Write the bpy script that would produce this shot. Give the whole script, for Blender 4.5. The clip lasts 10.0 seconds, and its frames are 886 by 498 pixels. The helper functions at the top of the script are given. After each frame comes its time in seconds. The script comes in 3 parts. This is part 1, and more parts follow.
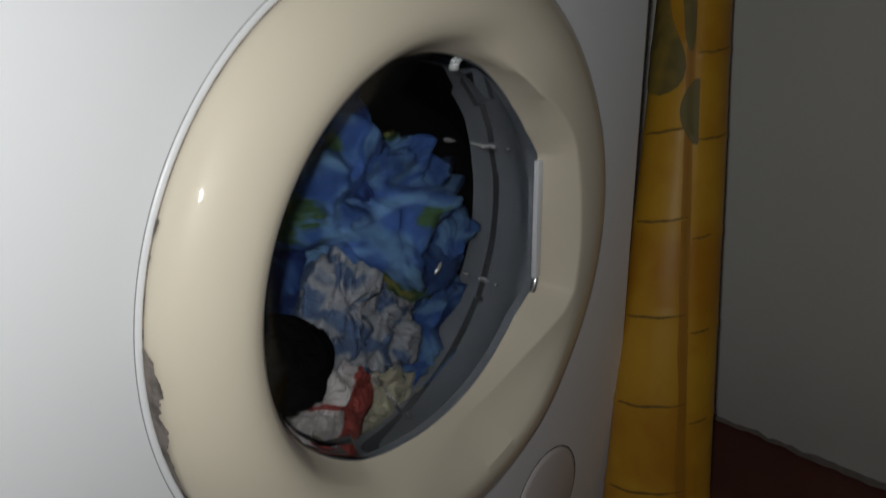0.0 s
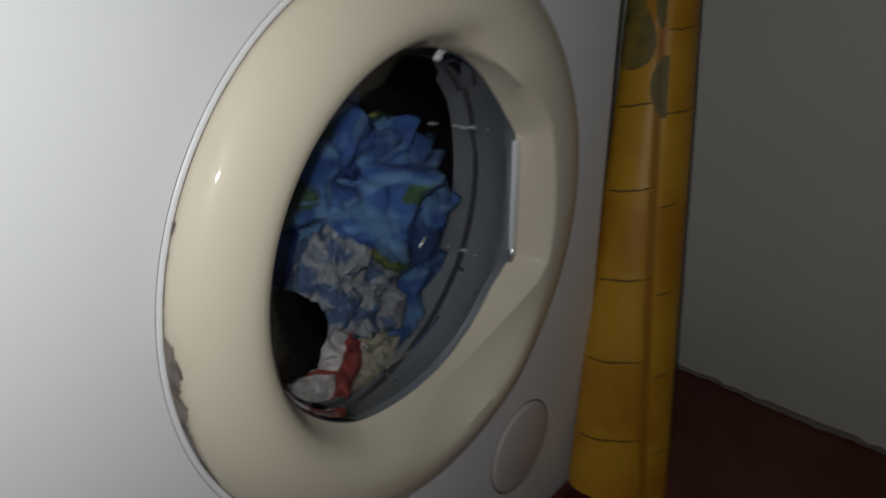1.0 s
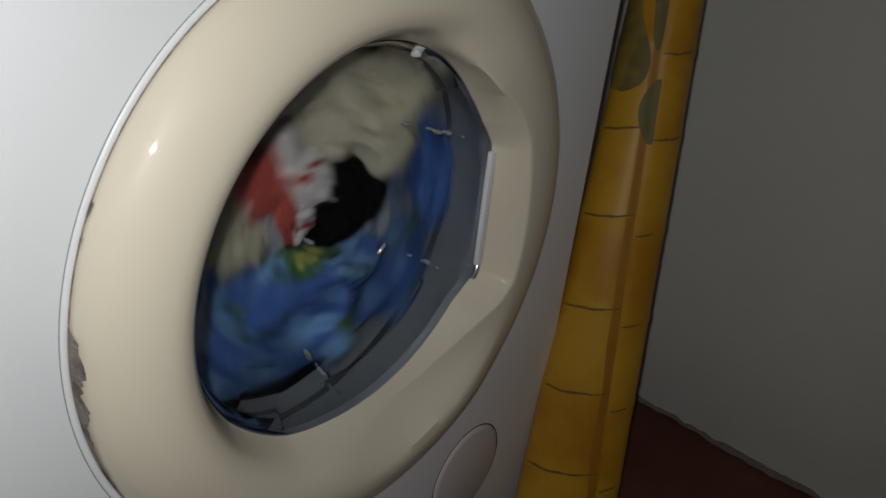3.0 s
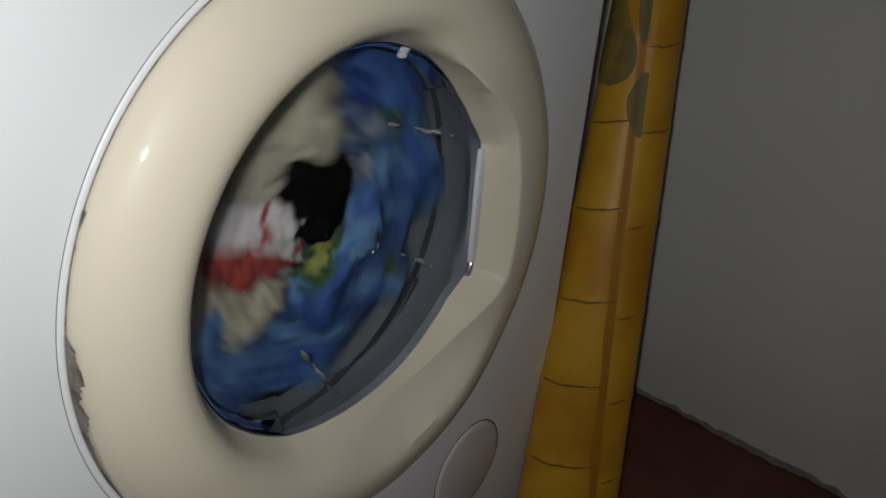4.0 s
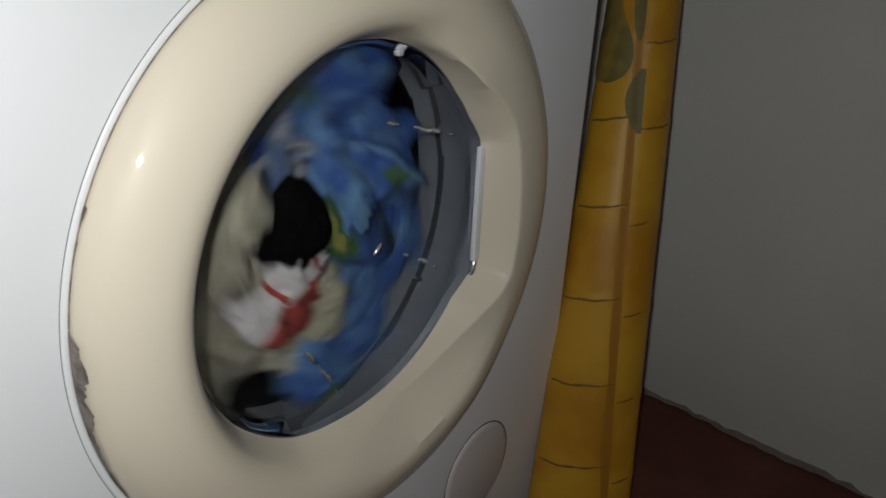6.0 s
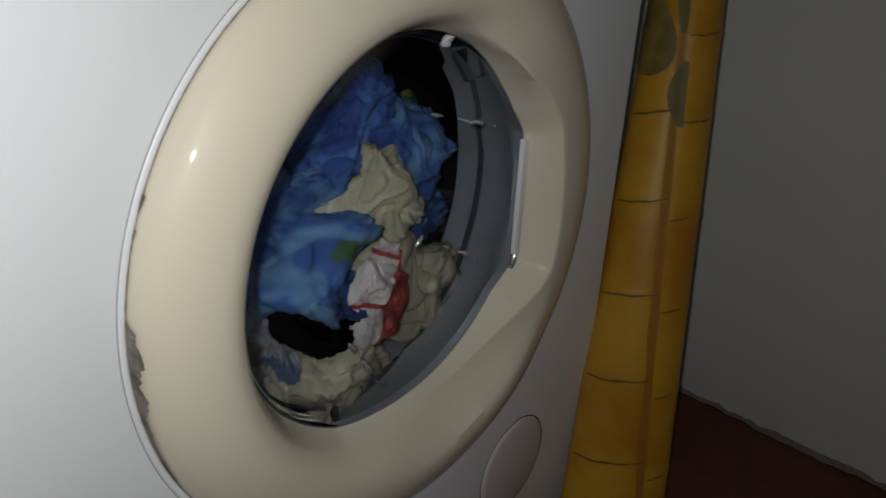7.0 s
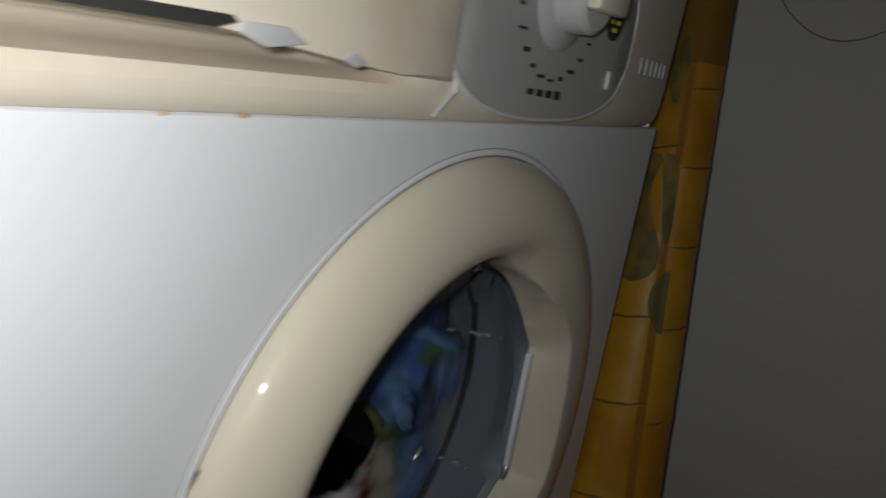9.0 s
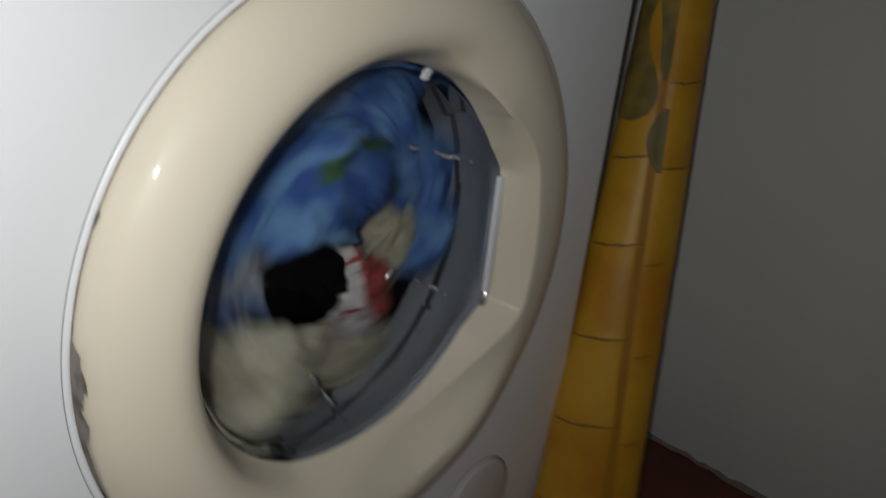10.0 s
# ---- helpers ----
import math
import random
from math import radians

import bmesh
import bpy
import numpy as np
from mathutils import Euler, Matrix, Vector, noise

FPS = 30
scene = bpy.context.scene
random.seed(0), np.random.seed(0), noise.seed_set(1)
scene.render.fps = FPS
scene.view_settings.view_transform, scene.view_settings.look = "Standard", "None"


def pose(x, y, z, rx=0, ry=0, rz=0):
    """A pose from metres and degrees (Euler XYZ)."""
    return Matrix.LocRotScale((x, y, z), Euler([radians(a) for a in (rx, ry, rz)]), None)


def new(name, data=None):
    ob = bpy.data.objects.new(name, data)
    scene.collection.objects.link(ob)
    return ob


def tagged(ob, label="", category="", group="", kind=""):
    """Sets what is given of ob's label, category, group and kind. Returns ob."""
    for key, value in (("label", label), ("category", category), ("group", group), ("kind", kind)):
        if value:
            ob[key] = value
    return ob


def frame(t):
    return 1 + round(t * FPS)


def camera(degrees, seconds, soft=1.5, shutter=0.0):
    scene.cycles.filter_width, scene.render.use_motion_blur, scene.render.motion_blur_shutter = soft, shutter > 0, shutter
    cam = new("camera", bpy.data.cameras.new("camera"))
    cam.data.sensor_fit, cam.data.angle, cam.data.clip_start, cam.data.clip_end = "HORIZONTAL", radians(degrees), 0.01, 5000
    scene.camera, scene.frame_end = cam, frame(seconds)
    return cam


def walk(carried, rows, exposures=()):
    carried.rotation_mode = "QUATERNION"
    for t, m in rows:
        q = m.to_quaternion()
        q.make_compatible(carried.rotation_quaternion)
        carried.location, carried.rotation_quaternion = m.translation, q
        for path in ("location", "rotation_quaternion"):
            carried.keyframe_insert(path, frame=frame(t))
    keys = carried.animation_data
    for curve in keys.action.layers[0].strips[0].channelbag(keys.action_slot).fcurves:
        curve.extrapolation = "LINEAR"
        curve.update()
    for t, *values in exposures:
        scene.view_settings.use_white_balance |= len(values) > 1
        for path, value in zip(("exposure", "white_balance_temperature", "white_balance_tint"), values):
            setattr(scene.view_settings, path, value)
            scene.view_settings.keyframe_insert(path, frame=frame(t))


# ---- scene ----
# ---------------------------------------------------------------- camera
cam = camera(61.7, 10.0, soft=1.4, shutter=0.8)
PATH = [
    (0.0, pose(-0.3629, -0.3237, 0.7328, 69.81, 0.91, -48.99)),
    (0.5, pose(-0.3678, -0.3101, 0.7235, 67.72, 0.72, -50.09)),
    (1.0, pose(-0.3890, -0.3349, 0.7759, 65.12, 0.23, -50.97)),
    (1.2, pose(-0.3870, -0.3397, 0.8121, 60.63, -2.98, -52.11)),
    (1.4, pose(-0.3702, -0.3385, 0.7748, 60.85, -5.96, -51.75)),
    (1.5, pose(-0.3631, -0.3196, 0.7566, 61.19, -5.71, -50.78)),
    (2.0, pose(-0.3523, -0.3162, 0.7558, 62.46, -3.94, -48.56)),
    (2.5, pose(-0.3603, -0.3143, 0.7688, 65.54, -3.77, -47.78)),
    (3.0, pose(-0.3509, -0.3196, 0.7667, 65.21, -5.94, -50.17)),
    (4.5, pose(-0.3525, -0.3311, 0.7684, 65.68, -3.48, -51.30)),
    (5.0, pose(-0.3530, -0.3337, 0.7629, 66.09, -3.35, -51.92)),
    (5.5, pose(-0.3542, -0.3284, 0.7618, 66.01, -3.84, -52.11)),
    (6.0, pose(-0.3545, -0.3337, 0.7553, 66.52, -2.58, -51.25)),
    (7.5, pose(-0.3663, -0.3144, 0.7500, 66.45, -3.72, -47.33)),
    (8.0, pose(-0.3639, -0.3128, 0.7403, 76.19, -10.32, -49.66)),
    (8.2, pose(-0.3693, -0.2828, 0.7655, 80.79, -8.31, -51.74)),
    (8.4, pose(-0.3756, -0.2656, 0.7968, 77.13, -5.16, -51.04)),
    (8.5, pose(-0.3744, -0.2426, 0.7994, 72.88, -9.89, -53.55)),
    (8.7, pose(-0.3716, -0.2475, 0.8017, 73.97, -9.68, -55.20)),
    (9.0, pose(-0.3876, -0.2210, 0.8119, 75.16, -9.27, -55.42)),
    (9.1, pose(-0.3989, -0.2199, 0.8061, 73.50, -10.98, -55.01)),
    (9.2, pose(-0.3897, -0.2311, 0.7971, 71.81, -8.82, -53.59)),
    (9.4, pose(-0.3996, -0.2669, 0.7955, 68.46, -9.81, -53.46)),
    (9.5, pose(-0.3826, -0.3010, 0.8065, 65.09, -8.34, -51.06)),
    (9.7, pose(-0.3679, -0.3288, 0.7579, 66.28, -9.03, -50.45)),
    (10.0, pose(-0.3512, -0.3216, 0.7512, 68.51, -5.78, -49.57)),
]
walk(cam, PATH, exposures=[(0.0, 0.0), (0.5, -0.05), (1.0, 0.1), (1.5, 0.42), (2.0, 0.38), (2.5, 0.25), (3.0, 0.1), (4.5, 0.36), (5.0, 0.42), (6.0, 0.4),
                           (7.5, -0.12), (8.0, 0.0), (8.2, 0.02), (8.4, -0.08), (8.5, -0.32), (8.7, -0.33), (9.0, -0.4), (9.2, -0.57), (9.5, -0.82), (9.7, -0.3), (10.0, 0.15)])

# ---------------------------------------------------------------- light
world = bpy.data.worlds.new("dark_room")
scene.world = world
world.use_nodes = True
world.node_tree.nodes["Background"].inputs[0].default_value = (0.5, 0.55, 0.65, 1)
world.node_tree.nodes["Background"].inputs[1].default_value = 0.004

ZC = 0.538          # height of the door's centre
RD = 0.2188         # radius of the door
SEAM = 0.778        # seam between front panel and control panel
GROUND = 0.105      # level of the floor
SKIRT = 0.118       # lower edge of the front panel
TORCH = (-0.017, 0.009, 0.020, 5, 19, 0)   # place of the phone's torch beside its lens


# ---------------------------------------------------------------- materials
def material(name, color, rough=0.5, metal=0.0, coat=0.0, bump=0.0, scale=40.0, vary=0.06, fine=400.0, spec=0.5,
             stain=None, stain_scale=6.0, stain_edge=(0.55, 0.7), sheen=0.0, swirl=0.0):
    m = bpy.data.materials.new(name)
    m.use_nodes = True
    nt = m.node_tree
    b = nt.nodes["Principled BSDF"]
    b.inputs["Roughness"].default_value = rough
    b.inputs["Metallic"].default_value = metal
    b.inputs["Coat Weight"].default_value = coat
    b.inputs["Coat Roughness"].default_value = 0.035
    b.inputs["Specular IOR Level"].default_value = spec
    b.inputs["Sheen Weight"].default_value = sheen
    tc = nt.nodes.new("ShaderNodeTexCoord")
    n1 = nt.nodes.new("ShaderNodeTexNoise")
    n1.inputs["Scale"].default_value = scale
    n1.inputs["Detail"].default_value = 5
    nt.links.new(tc.outputs["Object"], n1.inputs["Vector"])
    mix = nt.nodes.new("ShaderNodeMix")
    mix.data_type = "RGBA"
    mix.inputs[6].default_value = (*[c * (1 - vary) for c in color], 1)
    mix.inputs[7].default_value = (*[min(1, c * (1 + vary)) for c in color], 1)
    nt.links.new(n1.outputs["Fac"], mix.inputs[0])
    out = mix.outputs[2]
    if stain:
        n3 = nt.nodes.new("ShaderNodeTexNoise")
        n3.inputs["Scale"].default_value = stain_scale
        n3.inputs["Detail"].default_value = 8
        n3.inputs["Distortion"].default_value = swirl
        nt.links.new(tc.outputs["Object"], n3.inputs["Vector"])
        ramp = nt.nodes.new("ShaderNodeMapRange")
        ramp.inputs["From Min"].default_value, ramp.inputs["From Max"].default_value = stain_edge
        nt.links.new(n3.outputs["Fac"], ramp.inputs["Value"])
        mix2 = nt.nodes.new("ShaderNodeMix")
        mix2.data_type = "RGBA"
        mix2.inputs[7].default_value = (*stain, 1)
        nt.links.new(out, mix2.inputs[6])
        nt.links.new(ramp.outputs["Result"], mix2.inputs[0])
        out = mix2.outputs[2]
    nt.links.new(out, b.inputs["Base Color"])
    rr = nt.nodes.new("ShaderNodeMapRange")
    rr.inputs["To Min"].default_value, rr.inputs["To Max"].default_value = max(0, rough - 0.06), min(1, rough + 0.06)
    nt.links.new(n1.outputs["Fac"], rr.inputs["Value"])
    nt.links.new(rr.outputs["Result"], b.inputs["Roughness"])
    if bump:
        n2 = nt.nodes.new("ShaderNodeTexNoise")
        n2.inputs["Scale"].default_value = fine
        n2.inputs["Detail"].default_value = 6
        nt.links.new(tc.outputs["Object"], n2.inputs["Vector"])
        bp = nt.nodes.new("ShaderNodeBump")
        bp.inputs["Strength"].default_value = bump
        bp.inputs["Distance"].default_value = 0.004
        nt.links.new(n2.outputs["Fac"], bp.inputs["Height"])
        nt.links.new(bp.outputs["Normal"], b.inputs["Normal"])
    return m


def glass_material():
    m = bpy.data.materials.new("door_glass")
    m.use_nodes = True
    b = m.node_tree.nodes["Principled BSDF"]
    b.inputs["Base Color"].default_value = (0.68, 0.71, 0.75, 1)
    b.inputs["Transmission Weight"].default_value = 1.0
    b.inputs["Roughness"].default_value = 0.0
    b.inputs["IOR"].default_value = 1.20
    return m


def glow_material(name, color, strength):
    m = bpy.data.materials.new(name)
    m.use_nodes = True
    b = m.node_tree.nodes["Principled BSDF"]
    b.inputs["Base Color"].default_value = (*color, 1)
    b.inputs["Emission Color"].default_value = (*color, 1)
    b.inputs["Emission Strength"].default_value = strength
    return m


def floral_material(name, dark, light, flower, leaf):
    """Cotton print: soft light clouds on a darker ground, with scattered leaf-green and yellow marks."""
    m = material(name, dark, 0.85, vary=0.10, scale=22, bump=0.0, fine=200, stain=light, stain_scale=15, stain_edge=(0.45, 0.55), swirl=2.2)
    nt = m.node_tree
    b = nt.nodes["Principled BSDF"]
    base = b.inputs["Base Color"].links[0].from_socket
    tc = nt.nodes.new("ShaderNodeTexCoord")
    warp = nt.nodes.new("ShaderNodeTexNoise")
    warp.inputs["Scale"].default_value = 45
    nt.links.new(tc.outputs["Object"], warp.inputs["Vector"])
    madd = nt.nodes.new("ShaderNodeMix")
    madd.data_type = "RGBA"
    madd.inputs[0].default_value = 0.035
    nt.links.new(tc.outputs["Object"], madd.inputs[6])
    nt.links.new(warp.outputs["Color"], madd.inputs[7])
    for colour, scale, edge, off in ((leaf, 15.0, 0.0225, 0.0), (flower, 15.0, 0.0135, 0.0)):
        mp = nt.nodes.new("ShaderNodeMapping")
        mp.inputs["Location"].default_value = (off, off * 2, off * 3)
        mp.inputs["Scale"].default_value = (1.0, 1.25, 0.6)
        nt.links.new(madd.outputs[2], mp.inputs["Vector"])
        vor = nt.nodes.new("ShaderNodeTexVoronoi")
        vor.inputs["Scale"].default_value = scale
        nt.links.new(mp.outputs["Vector"], vor.inputs["Vector"])
        rng = nt.nodes.new("ShaderNodeMapRange")
        rng.inputs["From Min"].default_value, rng.inputs["From Max"].default_value = edge * scale, edge * scale * 0.75
        nt.links.new(vor.outputs["Distance"], rng.inputs["Value"])
        mx = nt.nodes.new("ShaderNodeMix")
        mx.data_type = "RGBA"
        mx.inputs[7].default_value = (*colour, 1)
        nt.links.new(base, mx.inputs[6])
        nt.links.new(rng.outputs["Result"], mx.inputs[0])
        base = mx.outputs[2]
    nt.links.new(base, b.inputs["Base Color"])
    return m


def striped_material(name, ground, stripe):
    """Cotton with broad stripes and thin cross lines."""
    m = material(name, ground, 0.9, vary=0.06, scale=20, bump=0.0, fine=200)
    nt = m.node_tree
    b = nt.nodes["Principled BSDF"]
    base = b.inputs["Base Color"].links[0].from_socket
    tc = nt.nodes.new("ShaderNodeTexCoord")
    for axis, scale, lo, hi in (("Z", 4.6, 0.60, 0.66), ("X", 7.0, 0.965, 0.985)):
        wv = nt.nodes.new("ShaderNodeTexWave")
        wv.bands_direction = axis
        wv.inputs["Scale"].default_value = scale
        wv.inputs["Distortion"].default_value = 2.4
        wv.inputs["Detail"].default_value = 2
        wv.inputs["Phase Offset"].default_value = 1.2
        nt.links.new(tc.outputs["Object"], wv.inputs["Vector"])
        rng = nt.nodes.new("ShaderNodeMapRange")
        rng.inputs["From Min"].default_value, rng.inputs["From Max"].default_value = lo, hi
        nt.links.new(wv.outputs["Fac"], rng.inputs["Value"])
        mx = nt.nodes.new("ShaderNodeMix")
        mx.data_type = "RGBA"
        mx.inputs[7].default_value = (*stripe, 1)
        nt.links.new(base, mx.inputs[6])
        nt.links.new(rng.outputs["Result"], mx.inputs[0])
        base = mx.outputs[2]
    nt.links.new(base, b.inputs["Base Color"])
    return m


ENAMEL = material("white_enamel", (0.81, 0.825, 0.875), 0.34, vary=0.02, scale=9, bump=0.02, fine=120, coat=0.15)
CREAM = material("cream_plastic", (0.73, 0.665, 0.55), 0.40, vary=0.025, scale=14, bump=0.012, fine=90, coat=0.6, spec=0.2)
PANEL = material("aged_cream_plastic", (0.80, 0.73, 0.625), 0.38, vary=0.05, scale=18, bump=0.03, fine=150,
                 stain=(0.60, 0.50, 0.38), stain_scale=9, stain_edge=(0.56, 0.8))
BEAD = material("white_bead", (0.70, 0.71, 0.72), 0.3, vary=0.05, scale=60, coat=0.3)
COVER = material("pinkish_white_plastic", (0.66, 0.61, 0.615), 0.4, vary=0.04, scale=20)
WORN = material("worn_edge", (0.27, 0.235, 0.215), 0.8, vary=0.5, scale=110, bump=0.5, fine=500, stain=(0.10, 0.085, 0.075),
                stain_scale=70, stain_edge=(0.48, 0.66))
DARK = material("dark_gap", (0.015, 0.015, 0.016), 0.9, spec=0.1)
LIP_SHADE = material("grey_lip_shade", (0.30, 0.30, 0.31), 0.8)
GLINTM = material("glint_metal", (0.88, 0.90, 0.92), 0.26, metal=0.9, vary=0.02)
RUBBER = material("grey_rubber", (0.165, 0.17, 0.185), 0.5, vary=0.08, scale=25, bump=0.08, fine=220)
RUBBER_DARK = material("dark_rubber", (0.05, 0.05, 0.055), 0.55, vary=0.1)
# steel set near black: the dark of the drum's inside is in this colour
STEEL = material("darkened_drum_steel", (0.035, 0.035, 0.037), 0.5, metal=1.0, vary=0.12, scale=30)
GLASS = glass_material()
FROST = material("frosted_strip", (0.78, 0.80, 0.86), 0.3, vary=0.03, coat=0.2)
GREYPLATE = material("grey_dial_plate", (0.44, 0.45, 0.46), 0.4, vary=0.05, scale=30, coat=0.1)
SILVER = material("silver_plastic", (0.55, 0.56, 0.58), 0.3, vary=0.05, coat=0.3)
KNOB = material("ivory_knob", (0.78, 0.72, 0.60), 0.35, vary=0.04, coat=0.2)
INK = material("black_print", (0.03, 0.03, 0.03), 0.6)
RUST = material("rust", (0.50, 0.36, 0.24), 0.9, vary=0.4, scale=200)
WALLM = material("grey_plaster", (0.73, 0.735, 0.715), 0.82, vary=0.06, scale=5, bump=0.25, fine=60,
                 stain=(0.62, 0.61, 0.59), stain_scale=2.5, stain_edge=(0.5, 0.75))
FLOORM = material("maroon_cement", (0.125, 0.032, 0.020), 0.55, vary=0.35, scale=12, bump=0.3, fine=90,
                  stain=(0.19, 0.065, 0.045), stain_scale=7, stain_edge=(0.5, 0.75))
EDGE = material("chipped_plaster", (0.22, 0.19, 0.18), 0.9, vary=0.3, scale=70, bump=0.6, fine=160)
MAROON = material("maroon_paint", (0.07, 0.012, 0.012), 0.45, vary=0.2, scale=20)
CEIL = material("ceiling_paint", (0.55, 0.54, 0.52), 0.9, vary=0.04, scale=3)
YELLOW = material("bamboo_yellow", (0.54, 0.292, 0.024), 0.42, vary=0.12, scale=16, bump=0.06, fine=60, spec=0.3,
                  stain=(0.44, 0.195, 0.0145), stain_scale=13, stain_edge=(0.42, 0.62))
UPPER = material("bamboo_brown", (0.27, 0.14, 0.015), 0.55, vary=0.2, scale=25, stain=(0.16, 0.08, 0.012), stain_scale=9)
SHADE = material("bamboo_shade", (0.36, 0.16, 0.012), 0.5, vary=0.15, scale=30)
NODE = material("bamboo_node", (0.17, 0.095, 0.016), 0.7, vary=0.3, scale=60)
LEAF = material("grey_green_leaf", (0.15, 0.118, 0.030), 0.6, vary=0.25, scale=35, stain=(0.36, 0.23, 0.04), stain_scale=28, stain_edge=(0.5, 0.75))
CABLE = material("grey_cable", (0.30, 0.28, 0.28), 0.6)
BLUE = floral_material("blue_floral_cotton", (0.013, 0.050, 0.180), (0.068, 0.145, 0.262), (0.16, 0.155, 0.030), (0.022, 0.062, 0.016))
DEEPBLUE = floral_material("deep_blue_cotton", (0.007, 0.028, 0.15), (0.032, 0.090, 0.26), (0.06, 0.11, 0.24), (0.02, 0.06, 0.12))
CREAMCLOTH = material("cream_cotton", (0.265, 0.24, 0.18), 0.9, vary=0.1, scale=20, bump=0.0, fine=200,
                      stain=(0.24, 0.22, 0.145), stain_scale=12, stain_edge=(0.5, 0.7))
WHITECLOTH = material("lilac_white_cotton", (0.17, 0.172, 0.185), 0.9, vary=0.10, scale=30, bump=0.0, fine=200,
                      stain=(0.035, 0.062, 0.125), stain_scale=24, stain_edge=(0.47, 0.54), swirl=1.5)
BLACKCLOTH = material("black_cotton", (0.0022, 0.0020, 0.0022), 1.0, vary=0.2, scale=60, spec=0.0)
REDCLOTH = striped_material("red_striped_cotton", (0.36, 0.33, 0.32), (0.21, 0.026, 0.018))
TORCHM = glow_material("torch_led", (0.995, 1.0, 0.955), 1940)


# ---------------------------------------------------------------- mesh helpers
def part(name, bm, mat, parent=None, label="", smooth=True, sharp=True):
    bmesh.ops.recalc_face_normals(bm, faces=bm.faces)
    me = bpy.data.meshes.new(name)
    bm.to_mesh(me)
    bm.free()
    me.materials.append(mat)
    if smooth:
        me.polygons.foreach_set("use_smooth", [True] * len(me.polygons))
        if sharp:
            me.set_sharp_from_angle(angle=radians(38))
    ob = new(name, me)
    if parent:
        ob.parent = parent
    if label:
        tagged(ob, label)
    return ob


def box(x0, x1, y0, y1, z0, z1, bevel=0.0, seg=2):
    bm = bmesh.new()
    bmesh.ops.create_cube(bm, size=1)
    for v in bm.verts:
        v.co = Vector(((x0 + x1) / 2 + v.co.x * (x1 - x0), (y0 + y1) / 2 + v.co.y * (y1 - y0), (z0 + z1) / 2 + v.co.z * (z1 - z0)))
    if bevel:
        bmesh.ops.bevel(bm, geom=bm.edges[:], offset=bevel, segments=seg, affect="EDGES", profile=0.5)
    return bm


def revolve(profile, n=128, closed=False, centre=(0, 0, ZC), a0=0.0, a1=360.0):
    """A profile of (radius, y), or a function of the angle that gives one, turned about the drum's axis."""
    bm = bmesh.new()
    full = a1 - a0 >= 359.9
    rows = []
    for i in range(n if full else n + 1):
        a = radians(a0 + (a1 - a0) * i / n)
        pr = profile(math.degrees(a)) if callable(profile) else profile
        rows.append([bm.verts.new((centre[0] + r * math.cos(a), centre[1] + y, centre[2] + r * math.sin(a))) for r, y in pr])
    m = len(rows)
    for i in range(m if full else m - 1):
        p, q = rows[i], rows[(i + 1) % m]
        k = len(p)
        for j in range(k if closed else k - 1):
            bm.faces.new((p[j], p[(j + 1) % k], q[(j + 1) % k], q[j]))
    return bm


def slab(outline, y0, y1, bevel=0.0):
    """A flat outline of (x, z), given a thickness from y0 to y1."""
    bm = bmesh.new()
    a = [bm.verts.new((x, y0, z)) for x, z in outline]
    b = [bm.verts.new((x, y1, z)) for x, z in outline]
    f = bm.faces.new(a)
    bm.faces.new(b[::-1])
    for i in range(len(a)):
        j = (i + 1) % len(a)
        bm.faces.new((a[i], b[i], b[j], a[j]))
    if bevel:
        bmesh.ops.bevel(bm, geom=f.edges[:], offset=bevel, segments=2, affect="EDGES", profile=0.5)
    return bm


def tube(points, radius, n=8):
    """A round rod along points."""
    bm = bmesh.new()
    rings = []
    pts = [Vector(p) for p in points]
    for i, p in enumerate(pts):
        d = (pts[min(i + 1, len(pts) - 1)] - pts[max(i - 1, 0)]).normalized()
        u = d.cross(Vector((0.31, 0.2, 0.93))).normalized()
        v = d.cross(u)
        rings.append([bm.verts.new(p + radius * (math.cos(6.28319 * k / n) * u + math.sin(6.28319 * k / n) * v)) for k in range(n)])
    for a, b in zip(rings, rings[1:]):
        for k in range(n):
            bm.faces.new((a[k], a[(k + 1) % n], b[(k + 1) % n], b[k]))
    bm.faces.new(rings[0][::-1])
    bm.faces.new(rings[-1])
    return bm


def ease(x, a, b):
    x = min(1.0, max(0.0, (x - a) / (b - a)))
    return x * x * (3 - 2 * x)


# ---------------------------------------------------------------- room
def wall_x(y):
    """Face of the wall beside the machine, which stands a little askew to it."""
    return 0.619 + 0.080 * y


